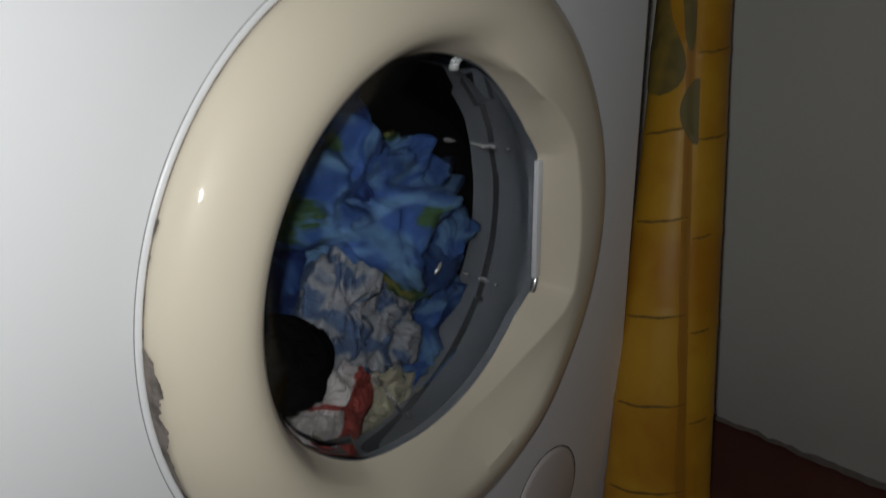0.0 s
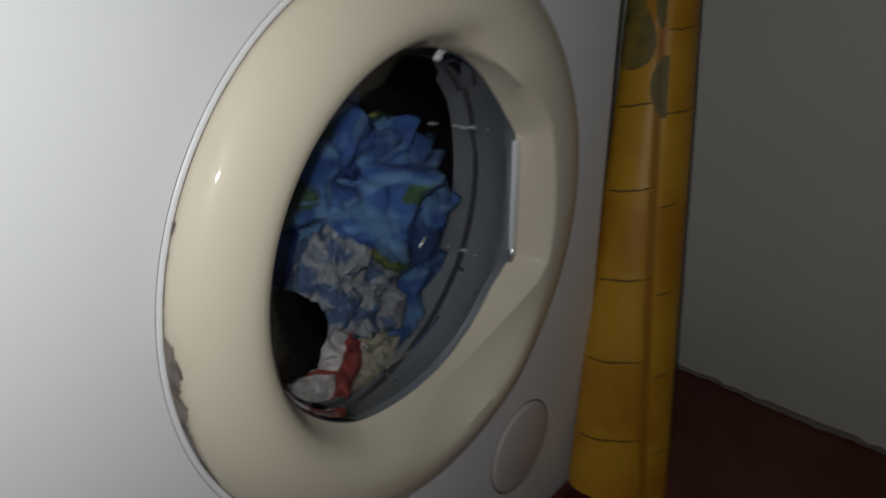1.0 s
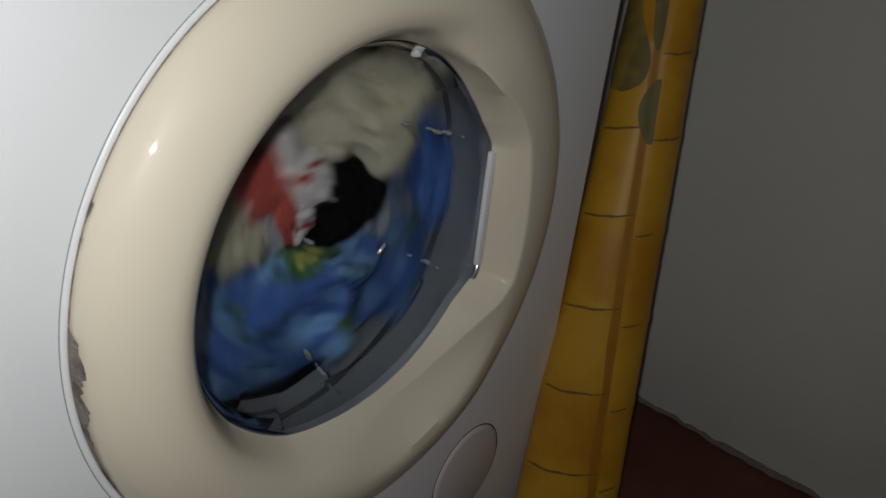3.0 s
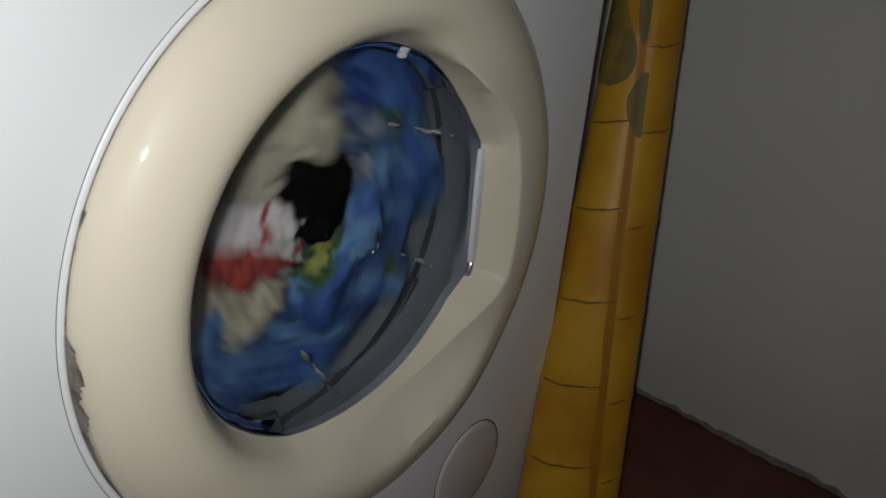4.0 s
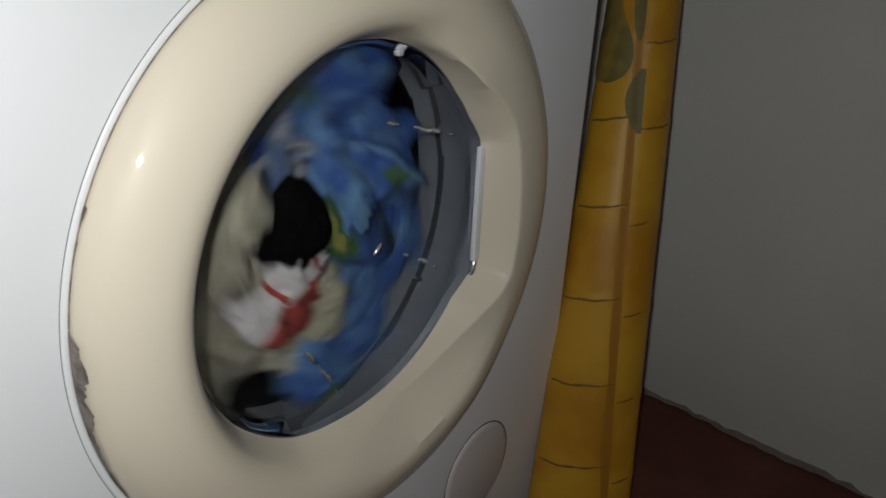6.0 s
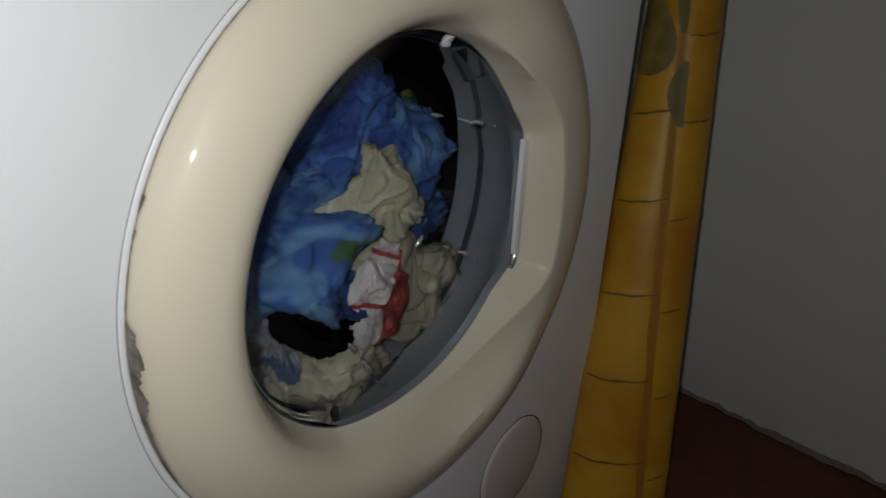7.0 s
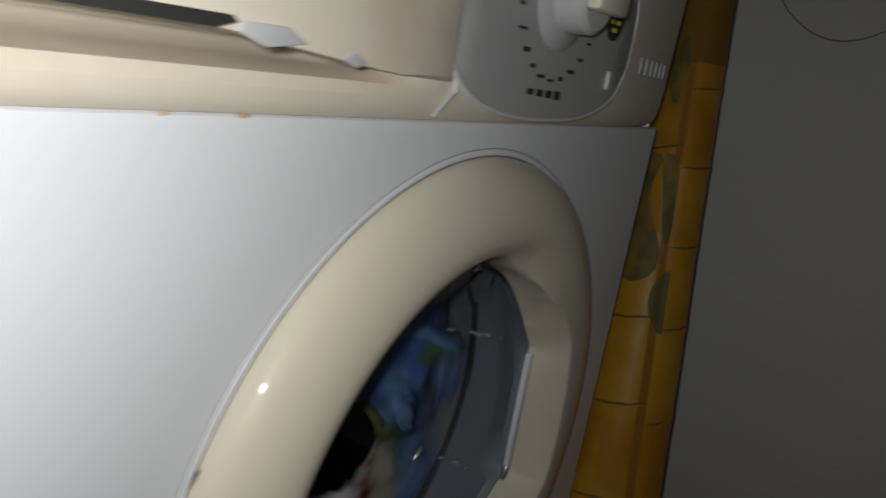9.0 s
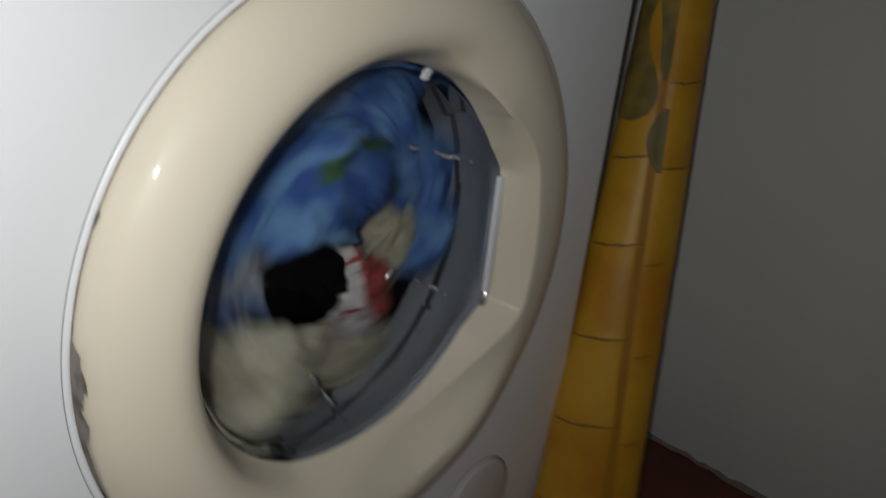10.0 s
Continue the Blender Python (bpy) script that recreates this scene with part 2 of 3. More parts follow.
def room():
    g = GROUND
    tagged(part("floor", box(-1.7, 0.92, -1.9, 0.95, g - 0.1, g), FLOORM), "dark maroon cement floor, worn", "floor", kind="structure")
    bm = box(0.0, 0.1, -1.9, 0.85, g, 2.5)
    for v in bm.verts:
        v.co.x += wall_x(v.co.y)
    tagged(part("wall_east", bm, WALLM), "unseen grey wall, added to close the room beside the machine", "wall", kind="structure")
    # north, west and south walls and ceiling are unseen, added to bounce the torchlight
    tagged(part("wall_north", box(-1.7, 0.676, 0.75, 0.85, g, 2.5), WALLM), "unseen grey wall behind the machine, added to close the room", "wall", kind="structure")
    tagged(part("wall_west", box(-1.7, -1.6, -1.8, 0.75, g, 2.5), WALLM), "unseen grey wall, added to close the room", "wall", kind="structure")
    tagged(part("wall_south", box(-1.7, 0.470, -1.9, -1.8, g, 2.5), WALLM), "unseen grey wall, added to close the room", "wall", kind="structure")
    tagged(part("ceiling", box(-1.7, 0.92, -1.9, 0.85, 2.5, 2.6), CEIL), "unseen plain ceiling, added to close the room", "ceiling", kind="structure")
    # ragged foot of the plaster along the floor
    bm = bmesh.new()
    rows = []
    for i in range(300):
        y = 0.74 - i * 0.008
        d = 0.003 + 0.008 * (0.5 + noise.noise((y * 9, 0, 0))) + 0.006 * noise.noise((y * 45, 3, 0))
        h = 0.006 + 0.005 * noise.noise((y * 14, 7, 0)) + 0.005 * noise.noise((y * 60, 7, 0))
        x = wall_x(y)
        rows.append([bm.verts.new(p) for p in ((x + 0.005, y, g + h), (x - 0.3 * d, y, g + h), (x - max(0.001, d), y, g + 0.001), (x + 0.005, y, g + 0.001))])
    for p, q in zip(rows, rows[1:]):
        for k in range(3):
            bm.faces.new((p[k], p[k + 1], q[k + 1], q[k]))
    tagged(part("baseboard", bm, EDGE), "chipped plaster edge along the foot of the wall", "skirting", kind="structure")


# ---------------------------------------------------------------- washing machine
def along(table, a):
    """Values of a table of (angle, value, ...) at an angle, eased from entry to entry."""
    for p, q in zip(table, table[1:]):
        if a <= q[0]:
            k = max(0.0, (a - p[0]) / (q[0] - p[0]))
            return [u + (v - u) * k for u, v in zip(p[1:], q[1:])]
    return list(table[-1][1:])


GLASS_EDGE = ((-180, 0.1478), (-145, 0.1476), (-121, 0.1425), (-104, 0.1345), (-88, 0.1300), (-75, 0.1282), (-62, 0.1274), (-48, 0.1280), (-36, 0.1305), (-28, 0.1390),
              (-22.5, 0.1480), (23, 0.1455), (34, 0.1405), (46, 0.1403), (56, 0.1430), (66, 0.1460), (85, 0.1478), (180, 0.1478))
GRIP_EDGE = ((-110, 0.141, 0.0070), (-100, 0.140, 0.0065), (-79, 0.139, 0.0040), (-57, 0.1410, -0.0030), (-46, 0.1435, -0.0090), (-37, 0.1480, -0.0155), (-29, 0.1560, -0.0205),
             (-22, 0.1605, -0.0220), (-15, 0.1575, -0.0222), (3, 0.1530, -0.0222), (16, 0.1535, -0.0222), (27, 0.1560, -0.0222), (36, 0.1530, -0.0220), (51, 0.1465, -0.0210), (70, 0.1490, -0.0160), (85, 0.152, -0.004))


def glass_limit(a):
    """The glass's edge: round, with a straight cut at the grip and a flatter lower corner."""
    if -22.5 < a < 23:
        x0, x1 = 0.1480 * math.cos(radians(22.5)), 0.1455 * math.cos(radians(23))
        return (x0 + (x1 - x0) * (a + 22.5) / 45.5) / math.cos(radians(a))
    return along(GLASS_EDGE, a)[0]


def ring_profile(a):
    a = (a + 180) % 360 - 180
    s = ease(a, -112, -72) * (1 - ease(a, 58, 88))
    t = ease(a, -60, -36) * (1 - ease(a, 30, 70))
    lim = glass_limit(a)
    outer = [(RD - 0.003, 0.012), (RD, 0.003), (RD - 0.0004, -0.004), (0.2155, -0.0105), (0.2090, -0.0156), (0.2000, -0.0206), (0.190, -0.0239), (0.180, -0.0256)]
    outer = [(r, y * (1 - 0.14 * t) if y < -0.009 else y) for r, y in outer]
    d = lim + 0.0011 - 0.1489
    plain = [(0.173, -0.0254), (0.1655 + 0.2 * d, -0.0222), (0.1605 + 0.4 * d, -0.0172), (0.1565 + 0.55 * d, -0.0100), (0.1530 + 0.75 * d, -0.0010), (0.1508 + 0.9 * d, 0.005),
             (0.1496 + d, 0.0085), (0.1489 + d, 0.0098)]
    rc, yc = along(GRIP_EDGE, a)
    ex, ey = lim + 0.0011, 0.0098
    lift = 0.0006 * (1 - t)
    scoop = [(0.173, -0.0226 - 20 * lift * 0.1), (max(0.166, rc + 0.006), -0.0228 + (yc + 0.0222) * 0.35), (rc + 0.0030, yc - 0.0006), (rc + 0.0009, yc - 0.0002), (rc - 0.0004, yc + 0.0009),
             (rc + (ex - rc) * 0.40, yc + (ey - yc) * 0.42), (rc + (ex - rc) * 0.80, yc + (ey - yc) * 0.80), (ex, ey)]
    return outer + [(p[0] + (q[0] - p[0]) * s, p[1] + (q[1] - p[1]) * s) for p, q in zip(plain, scoop)]


def glass_profile(a):
    a = (a + 180) % 360 - 180
    lim = glass_limit(a)
    front = [(0.0005, 0.0485), (0.03, 0.0483), (0.06, 0.0475), (0.09, 0.0455), (0.108, 0.0425), (0.120, 0.0375), (lim - 0.006, 0.026), (lim - 0.0012, 0.014), (lim, 0.010)]
    back = [(lim + 0.0002, 0.015), (lim - 0.003, 0.0275), (0.121, 0.0408), (0.109, 0.0455), (0.09, 0.0485), (0.06, 0.0505), (0.03, 0.0513), (0.0005, 0.0515)]
    return front + back


def worn_patch(a0, a1, width, seed):
    """A peeled strip on the outer flank of the door ring."""
    bm = bmesh.new()
    rows = []
    n = int((a1 - a0) * 3) + 2
    flank = [(RD + 0.0006, 0.002), (RD + 0.0002, -0.006), (0.2170, -0.0179), (0.2088, -0.0267)]
    for i in range(n):
        a = a0 + (a1 - a0) * i / (n - 1)
        t = i / (n - 1)
        w = width * min(1.0, 16 * t + 0.05, 0.30 + 0.9 * (1 - t), 3 * (1 - t)) * (0.85 + 0.35 * noise.noise((a * 0.3, seed, 0)) + 0.22 * noise.noise((a * 1.1, seed, 5)))
        w = max(0.02, min(1, w))
        row = []
        for k in range(5):
            s = w * k / 4 * 3
            j = min(2, int(s))
            f = s - j
            r = flank[j][0] + (flank[j + 1][0] - flank[j][0]) * f
            y = flank[j][1] + (flank[j + 1][1] - flank[j][1]) * f
            row.append(bm.verts.new((r * math.cos(radians(a)), y, ZC + r * math.sin(radians(a)))))
        rows.append(row)
    for p, q in zip(rows, rows[1:]):
        for k in range(4):
            bm.faces.new((p[k], p[k + 1], q[k + 1], q[k]))
    return bm


def front_panel():
    x0, x1, z0, z1, r = -0.345, 0.2975, SKIRT, SEAM - 0.001, 0.214
    bm = bmesh.new()
    corners = [math.atan2(z - ZC, x) % (2 * math.pi) for x in (x0, x1) for z in (z0, z1)]
    angles = sorted([2 * math.pi * (i + 0.5) / 160 for i in range(160)] + corners)
    n = len(angles)
    rings = [[], [], [], [], []]
    for a in angles:
        c, s = math.cos(a), math.sin(a)
        k = min((x1 / c) if c > 1e-6 else (x0 / c) if c < -1e-6 else 9, ((z1 - ZC) / s) if s > 1e-6 else 9, ((ZC - z0) / -s) if s < -1e-6 else 9)
        ox, oz = k * c, ZC + k * s
        ins = 0.006
        rings[0].append(bm.verts.new((r * c, 0.03, ZC + r * s)))
        rings[1].append(bm.verts.new((r * c, 0.0, ZC + r * s)))
        rings[2].append(bm.verts.new((max(x0 + ins, min(x1 - ins, ox)), 0.0, max(z0 + ins, min(z1 - 0.001, oz)))))
        rings[3].append(bm.verts.new((max(x0 + 0.0015, min(x1 - 0.0015, ox)), 0.0018, max(z0 + 0.0015, min(z1, oz)))))
        rings[4].append(bm.verts.new((ox, 0.008, oz)))
    for p, q in zip(rings, rings[1:]):
        for i in range(n):
            j = (i + 1) % n
            bm.faces.new((p[i], p[j], q[j], q[i]))
    return bm


def panel_curve(x):
    """The control panel's end falls away in a curve."""
    return 0.013 * max(0.0, (x - 0.155) / 0.1425) ** 1.6


def washing_machine():
    wm = tagged(new("washing_machine"), "front-loading washing machine with white enamel body and cream door, running", "washing machine")
    part("front_panel", front_panel(), ENAMEL, wm, smooth=False)
    part("side_panel", box(0.2945, 0.2975, 0.0085, 0.56, SKIRT, 0.90, 0.001), ENAMEL, wm)
    part("side_panel", box(-0.345, -0.342, 0.0085, 0.56, SKIRT, 0.90, 0.001), ENAMEL, wm)
    part("back_panel", box(-0.345, 0.2975, 0.5605, 0.563, SKIRT, 0.90), ENAMEL, wm)
    part("bottom_plate", box(-0.341, 0.294, 0.009, 0.56, SKIRT + 0.0005, SKIRT + 0.004), DARK, wm)
    part("worktop", box(-0.346, 0.2985, -0.014, 0.565, 0.9005, 0.925, 0.006), PANEL, wm)
    for x in (-0.305, 0.26):
        for y in (0.06, 0.50):
            part("leg", revolve([(0.0005, 0), (0.02, 0), (0.02, 0.006), (0.012, 0.008), (0.012, SKIRT - GROUND), (0.0005, SKIRT - GROUND)], 16, centre=(0, 0, 0)), DARK, wm)
            leg = wm.children[-1]
            for v in leg.data.vertices:
                v.co = Vector((x + v.co.x, y + v.co.z, GROUND + v.co.y))
    # raised lip of the front round the door
    lip = part("door_surround", revolve([(0.2214 + 0.0018 * math.cos(t), -0.0004 - 0.0008 * math.sin(t)) for t in [i * math.pi / 5 for i in range(6)]], 160), ENAMEL, wm, "white raised bead round the door")
    # flat grey line paints the bead's soft shadow on the panel
    part("shadow_gap", revolve([(0.2240, -0.0004), (0.2234, -0.0004)], 160), LIP_SHADE, lip)
    part("shadow_gap", revolve([(0.2196, -0.0004), (0.2180, -0.0004)], 160), WORN, lip)
    # door
    door = part("door", revolve(ring_profile, 288), CREAM, wm, "glossy cream plastic door ring with a moulded grip")
    part("glass", revolve(glass_profile, 240, closed=True), GLASS, door, "clear dished door glass").visible_shadow = False
    # bright metal beads added on the glass to imitate the torch's glints and streaks
    rng = random.Random(5)
    spots = []
    for (xa, za), (xb, zb), knots in (((0.062, 0.077), (0.126, 0.060), (0.0, 0.08, 0.40, 0.47, 0.56, 0.70, 0.92)), ((0.084, -0.040), (0.114, -0.058), (0.0, 0.5, 0.62, 0.95)),
                                      ((-0.026, -0.092), (-0.003, -0.132), (0.0, 0.06, 0.30, 0.40, 0.5, 0.60, 0.95))):
        for k in knots:
            x, z = xa + (xb - xa) * k, za + (zb - za) * k + rng.uniform(-0.0008, 0.0008)
            r = math.hypot(x, z)
            y = 0.0455 - 0.0080 * max(0.0, (r - 0.09) / 0.03) if r < 0.12 else 0.0375 - 0.0115 * (r - 0.12) / 0.0218
            spots.append((x, y - 0.0004, ZC + z, rng.choice((0.0009, 0.0014, 0.0019, 0.0024)), (xb - xa, zb - za)))
    spots += [(0.0525, 0.0475, ZC - 0.0265, 0.0020, (1, 1)), (0.134, 0.0085, ZC - 0.0570, 0.0034, (0.3, 1)), (0.131, 0.0090, ZC - 0.0620, 0.0017, (0.3, 1))]
    for x, y, z, r, (dx, dz) in spots:
        bm = bmesh.new()
        bmesh.ops.create_icosphere(bm, subdivisions=2, radius=r)
        for v in bm.verts:
            along = 2.2 * (v.co.x * dx + v.co.z * dz) / math.hypot(dx, dz)
            v.co += Vector((along * dx, 0, along * dz)) / math.hypot(dx, dz)
        bmesh.ops.translate(bm, verts=bm.verts, vec=(x, y, z))
        part("moulded_bead", bm, GLINTM, door)
    part("grip_strip", box(0.1300, 0.1376, 0.0052, 0.0098, ZC - 0.050, ZC + 0.053, 0.0008), FROST, door, "pale frosted edge of the glass")
    for a0, a1, width, seed in ((172.3, 207, 0.56, 1.0), (206, 222, 0.12, 3.0), (164.5, 172.6, 0.14, 6.0), (155.8, 159.4, 0.24, 4.0), (160.4, 163.6, 0.18, 9.0)):
        part("worn_edge", worn_patch(a0, a1, width, seed), WORN, door, "peeled brown and grey edge")
    # tiny silver box added in place of a glint near the top of the glass
    part("hinge_clip", box(0.044, 0.050, 0.021, 0.027, ZC + 0.132, ZC + 0.138, 0.0015), SILVER, door)
    # bellows and tub
    def seal_profile(a):
        a = (a + 180) % 360 - 180
        k = ease(a, -56, -40) * (1 - ease(a, 32, 68))
        return [(glass_limit(a) + 0.0014, 0.0094), (glass_limit(a) + 0.0016, 0.0185), (0.152, 0.026 + 0.006 * k), (0.158, 0.036 + 0.004 * k), (0.163, 0.046), (0.171, 0.062), (0.179, 0.078), (0.181, 0.084)]

    seal = part("door_seal", revolve(seal_profile, 240), RUBBER, wm, "grey rubber bellows behind the glass")
    part("groove", revolve([(0.181, 0.084), (0.189, 0.083), (0.190, 0.091), (0.182, 0.092)], 128), RUBBER_DARK, seal)
    part("inner_lip", revolve([(0.182, 0.092), (0.184, 0.098), (0.186, 0.112), (0.187, 0.120), (0.193, 0.124), (0.240, 0.126)], 128), RUBBER, seal)
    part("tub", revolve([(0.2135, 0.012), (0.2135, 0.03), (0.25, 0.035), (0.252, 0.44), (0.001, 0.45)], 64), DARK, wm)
    # control panel
    xs = [-0.345] + [-0.34 + 0.01 * k for k in range(64)] + [0.2975]
    bm = bmesh.new()
    cols = []
    for x in xs:
        d = 1 - ease(x, -0.17, -0.075)          # hollow under the drawer
        e = panel_curve(x)
        prof = [(-0.0012, SEAM - 0.0004), (-0.0045, SEAM + 0.0022), (-0.0070, SEAM + 0.006), (-0.0085, SEAM + 0.011), (-0.0092 + 0.004 * d, SEAM + 0.016),
                (-0.0096 + 0.020 * d, SEAM + 0.020), (-0.0098 + 0.036 * d, SEAM + 0.0225), (-0.0101 + 0.042 * d, SEAM + 0.027), (-0.0105 + 0.042 * d, 0.84), (-0.0115, 0.895), (-0.008, 0.8995), (0.06, 0.9), (0.06, SEAM - 0.0004)]
        prof = [(y + e if k < 11 else y, z) for k, (y, z) in enumerate(prof)]
        cols.append([bm.verts.new((x, y, z)) for y, z in prof])
    for p, q in zip(cols, cols[1:]):
        for i in range(len(p)):
            j = (i + 1) % len(p)
            bm.faces.new((p[i], p[j], q[j], q[i]))
    bm.faces.new(cols[0])
    bm.faces.new(cols[-1][::-1])
    panel = part("control_panel", bm, PANEL, wm, "aged cream plastic control panel")
    plate = [(0.034 + 0.118 * math.copysign(abs(math.cos(t)) ** 0.8, math.cos(t)), 0.845 + (0.062 if math.sin(t) < 0 else 0.048) * math.copysign(abs(math.sin(t)) ** 0.62, math.sin(t))) for t in [i * 2 * math.pi / 64 for i in range(64)]]
    part("dial_plate", slab(plate, -0.0135, -0.004, 0.0015), GREYPLATE, panel, "rounded grey plate behind the dial")
    rim = [(0.034 + 1.02 * (x - 0.034), -0.0125, 0.845 + 1.02 * (z - 0.845)) for x, z in plate]
    part("plate_rim", tube(rim + rim[:1], 0.0014, 6), BEAD, panel)
    knob = revolve([(0.0005, -0.036), (0.020, -0.036), (0.023, -0.033), (0.024, -0.018), (0.034, -0.015), (0.035, -0.0137)], 40, centre=(0.031, 0, 0.858))
    part("dial", knob, SILVER, panel, "silver dial skirt")
    part("dial_grip", box(0.010, 0.052, -0.046, -0.0362, 0.848, 0.868, 0.003), KNOB, panel, "ivory dial grip")
    part("display", slab([(0.111 + 0.013 * math.cos(t), 0.855 + 0.017 * math.sin(t)) for t in [i * 2 * math.pi / 24 for i in range(24)]], -0.0155, -0.0137), INK, panel, "small black display with yellow-green segments")
    seg = bmesh.new()
    for i in range(5):
        for j in range(5):
            if (i * 7 + j * 5) % 3 and (i - 2) ** 2 + (j - 2) ** 2 < 7:
                x, z = 0.111 + (i - 2) * 0.0042, 0.855 + (j - 2) * 0.0052
                q = box(x - 0.0014, x + 0.0014, -0.0162, -0.0156, z - 0.0012, z + 0.0016)
                me = bpy.data.meshes.new("seg")
                q.to_mesh(me)
                q.free()
                seg.from_mesh(me)
                bpy.data.meshes.remove(me)
    part("display_segment", seg, SEGM, panel, "yellow-green display segments")
    part("button", box(0.115, 0.121, -0.0165, -0.0137, 0.805, 0.818, 0.0012), BEAD, panel)
    # unreadable printed marks round the dial
    for k in range(17):
        a = radians(150 + k * 15)
        x, z = 0.031 + 0.052 * math.cos(a), 0.858 + 0.052 * math.sin(a)
        w, h = 0.0028 + 0.0022 * ((k * 5) % 3) / 2, 0.0008 + 0.0006 * ((k * 7) % 4) / 3
        part("mark", box(x - w, x + w, -0.0142, -0.0137, z - h, z + h), INK, panel, smooth=False)
    for k in range(4):
        part("mark", box(0.004 + k * 0.012, 0.012 + k * 0.012, -0.0142, -0.0137, 0.7965 - 0.0006 * k, 0.800), INK, panel, smooth=False)
    for k in range(6):
        x = 0.190 + k * 0.016
        part("vent_slot", box(x, x + 0.005, panel_curve(x) - 0.0116, panel_curve(x) - 0.008, 0.820, 0.833, 0.001), GREYPLATE, panel)
    # detergent drawer
    part("drawer_seam", tube([(-0.0805, -0.0090, SEAM + 0.003), (-0.067, -0.0108, 0.793), (-0.0685, -0.0113, 0.84), (-0.070, -0.0120, 0.893)], 0.0012, 6), BEAD, panel)
    drawer = part("detergent_drawer", slab([(-0.341, 0.8095), (-0.225, 0.8085), (-0.165, 0.8030), (-0.120, 0.7995), (-0.078, 0.7985), (-0.0765, 0.893), (-0.341, 0.893)], -0.0165, 0.0, 0.003), PANEL, wm, "cream detergent drawer front")
    part("handle_gap", slab([(-0.341, 0.8088), (-0.222, 0.8078), (-0.213, 0.8105), (-0.216, 0.8125), (-0.250, 0.8125), (-0.341, 0.8145)], -0.0171, -0.0150), INK, drawer, "dark gap under the drawer grip")
    part("handle_trim", slab([(-0.213, 0.8075), (-0.200, 0.8035), (-0.180, 0.8065), (-0.190, 0.8115), (-0.211, 0.8115)], -0.0178, -0.0150, 0.0005), SILVER, drawer, "silver trim of the drawer grip")
    part("clip", slab([(-0.160, 0.8025), (-0.150, 0.800), (-0.145, 0.8025), (-0.152, 0.8065)], -0.0175, -0.0150, 0.0005), SILVER, drawer)
    for x, w in ((-0.193, 0.0024), (-0.228, 0.0012)):
        part("rust_spot", box(x - w, x + w, -0.0012, 0.002, SEAM - 0.0022, SEAM - 0.0004, 0.0004), RUST, wm, "small rust spot at the seam")
    # round filter cover
    cap = part("filter_cover", revolve([(0.0005, -0.0035), (0.046, -0.003), (0.050, -0.002), (0.052, 0.0002)], 56, centre=(0.152, 0, 0.250)), COVER, wm, "round pinkish white filter cover")
    part("cover_gap", revolve([(0.0522, -0.0006), (0.0535, -0.0006)], 56, centre=(0.152, 0, 0.250)), DARK, cap)
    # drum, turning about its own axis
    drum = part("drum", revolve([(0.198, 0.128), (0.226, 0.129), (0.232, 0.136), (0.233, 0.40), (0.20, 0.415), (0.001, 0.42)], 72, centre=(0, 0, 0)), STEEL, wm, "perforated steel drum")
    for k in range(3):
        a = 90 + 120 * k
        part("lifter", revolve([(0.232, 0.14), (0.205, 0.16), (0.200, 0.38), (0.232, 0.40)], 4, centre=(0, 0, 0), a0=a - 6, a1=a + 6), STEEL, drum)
    drum.location = (0, 0, ZC)
    return wm, drum


SEGM = material("yellow_green_segments", (0.55, 0.62, 0.05), 0.5)


# ---------------------------------------------------------------- bamboo column
FOOT = 0.150        # lower edge of the column's yellow cover


def column_at(z):
    """Centre, half width and depth ratio of the column at a height: it narrows upwards and leans back to the wall."""
    k = (z - FOOT) / 0.75
    r = 0.0568 - 0.0268 * k if z < 0.9 else 0.0300 - 0.006 * (z - 0.9)
    return 0.2689 + 0.1881 * k, -0.0631 + 0.0939 * k, r, 0.55 + 0.45 * min(1.0, max(0.0, k))


def joint_angle(z):
    """Where the two printed stems meet; the seam winds a little round the column."""
    return 203 + 62 * (0.67 - max(0.1, min(1.0, z)))


NODES = (0.222, 0.311, 0.401, 0.496, 0.583, 0.668, 0.755, 0.840, 0.93, 1.02, 1.11, 1.20, 1.30, 1.40)
SIDE_NODES = (0.210, 0.299, 0.390, 0.483, 0.578, 0.660, 0.74, 0.82, 0.91)


def on_column(a, z, lift):
    """A point of the column's skin at an angle round it, in degrees, that grows from 110 at its one flank to 290 at the other."""
    cx, cy, r, q = column_at(z)
    d = (a - joint_angle(z) + 180) % 360 - 180
    left = max(0.0, 1 - min(abs(z - n - 0.00015 * (a - 180)) for n in NODES) / 0.010) if d < 0 else 0.0
    right = max(0.0, 1 - min(abs(z - n) for n in SIDE_NODES) / 0.009) if d >= 0 else 0.0
    r += 0.0010 * (left * left + right * right) - 0.0016 * math.exp(-(d / 8) ** 2) + 0.0010 * noise.noise((a * 0.02, 0, z * 6)) + lift
    c, e = r * math.cos(radians(290 - a)), -(r * q + (1 - q) * lift) * math.sin(radians(290 - a))
    return (cx + 0.438 * c + 0.899 * e, cy - 0.899 * c + 0.438 * e, z)


def skin(rows, lift, n=8):
    """A thin patch that lies on the column: rows of (z, first angle, last angle)."""
    bm = bmesh.new()
    vs = []
    for z, a0, a1 in rows:
        vs.append([bm.verts.new(on_column(a0 + (a1 - a0) * k / n, z, lift)) for k in range(n + 1)])
    for p, q in zip(vs, vs[1:]):
        for k in range(n):
            bm.faces.new((p[k], p[k + 1], q[k + 1], q[k]))
    return bm


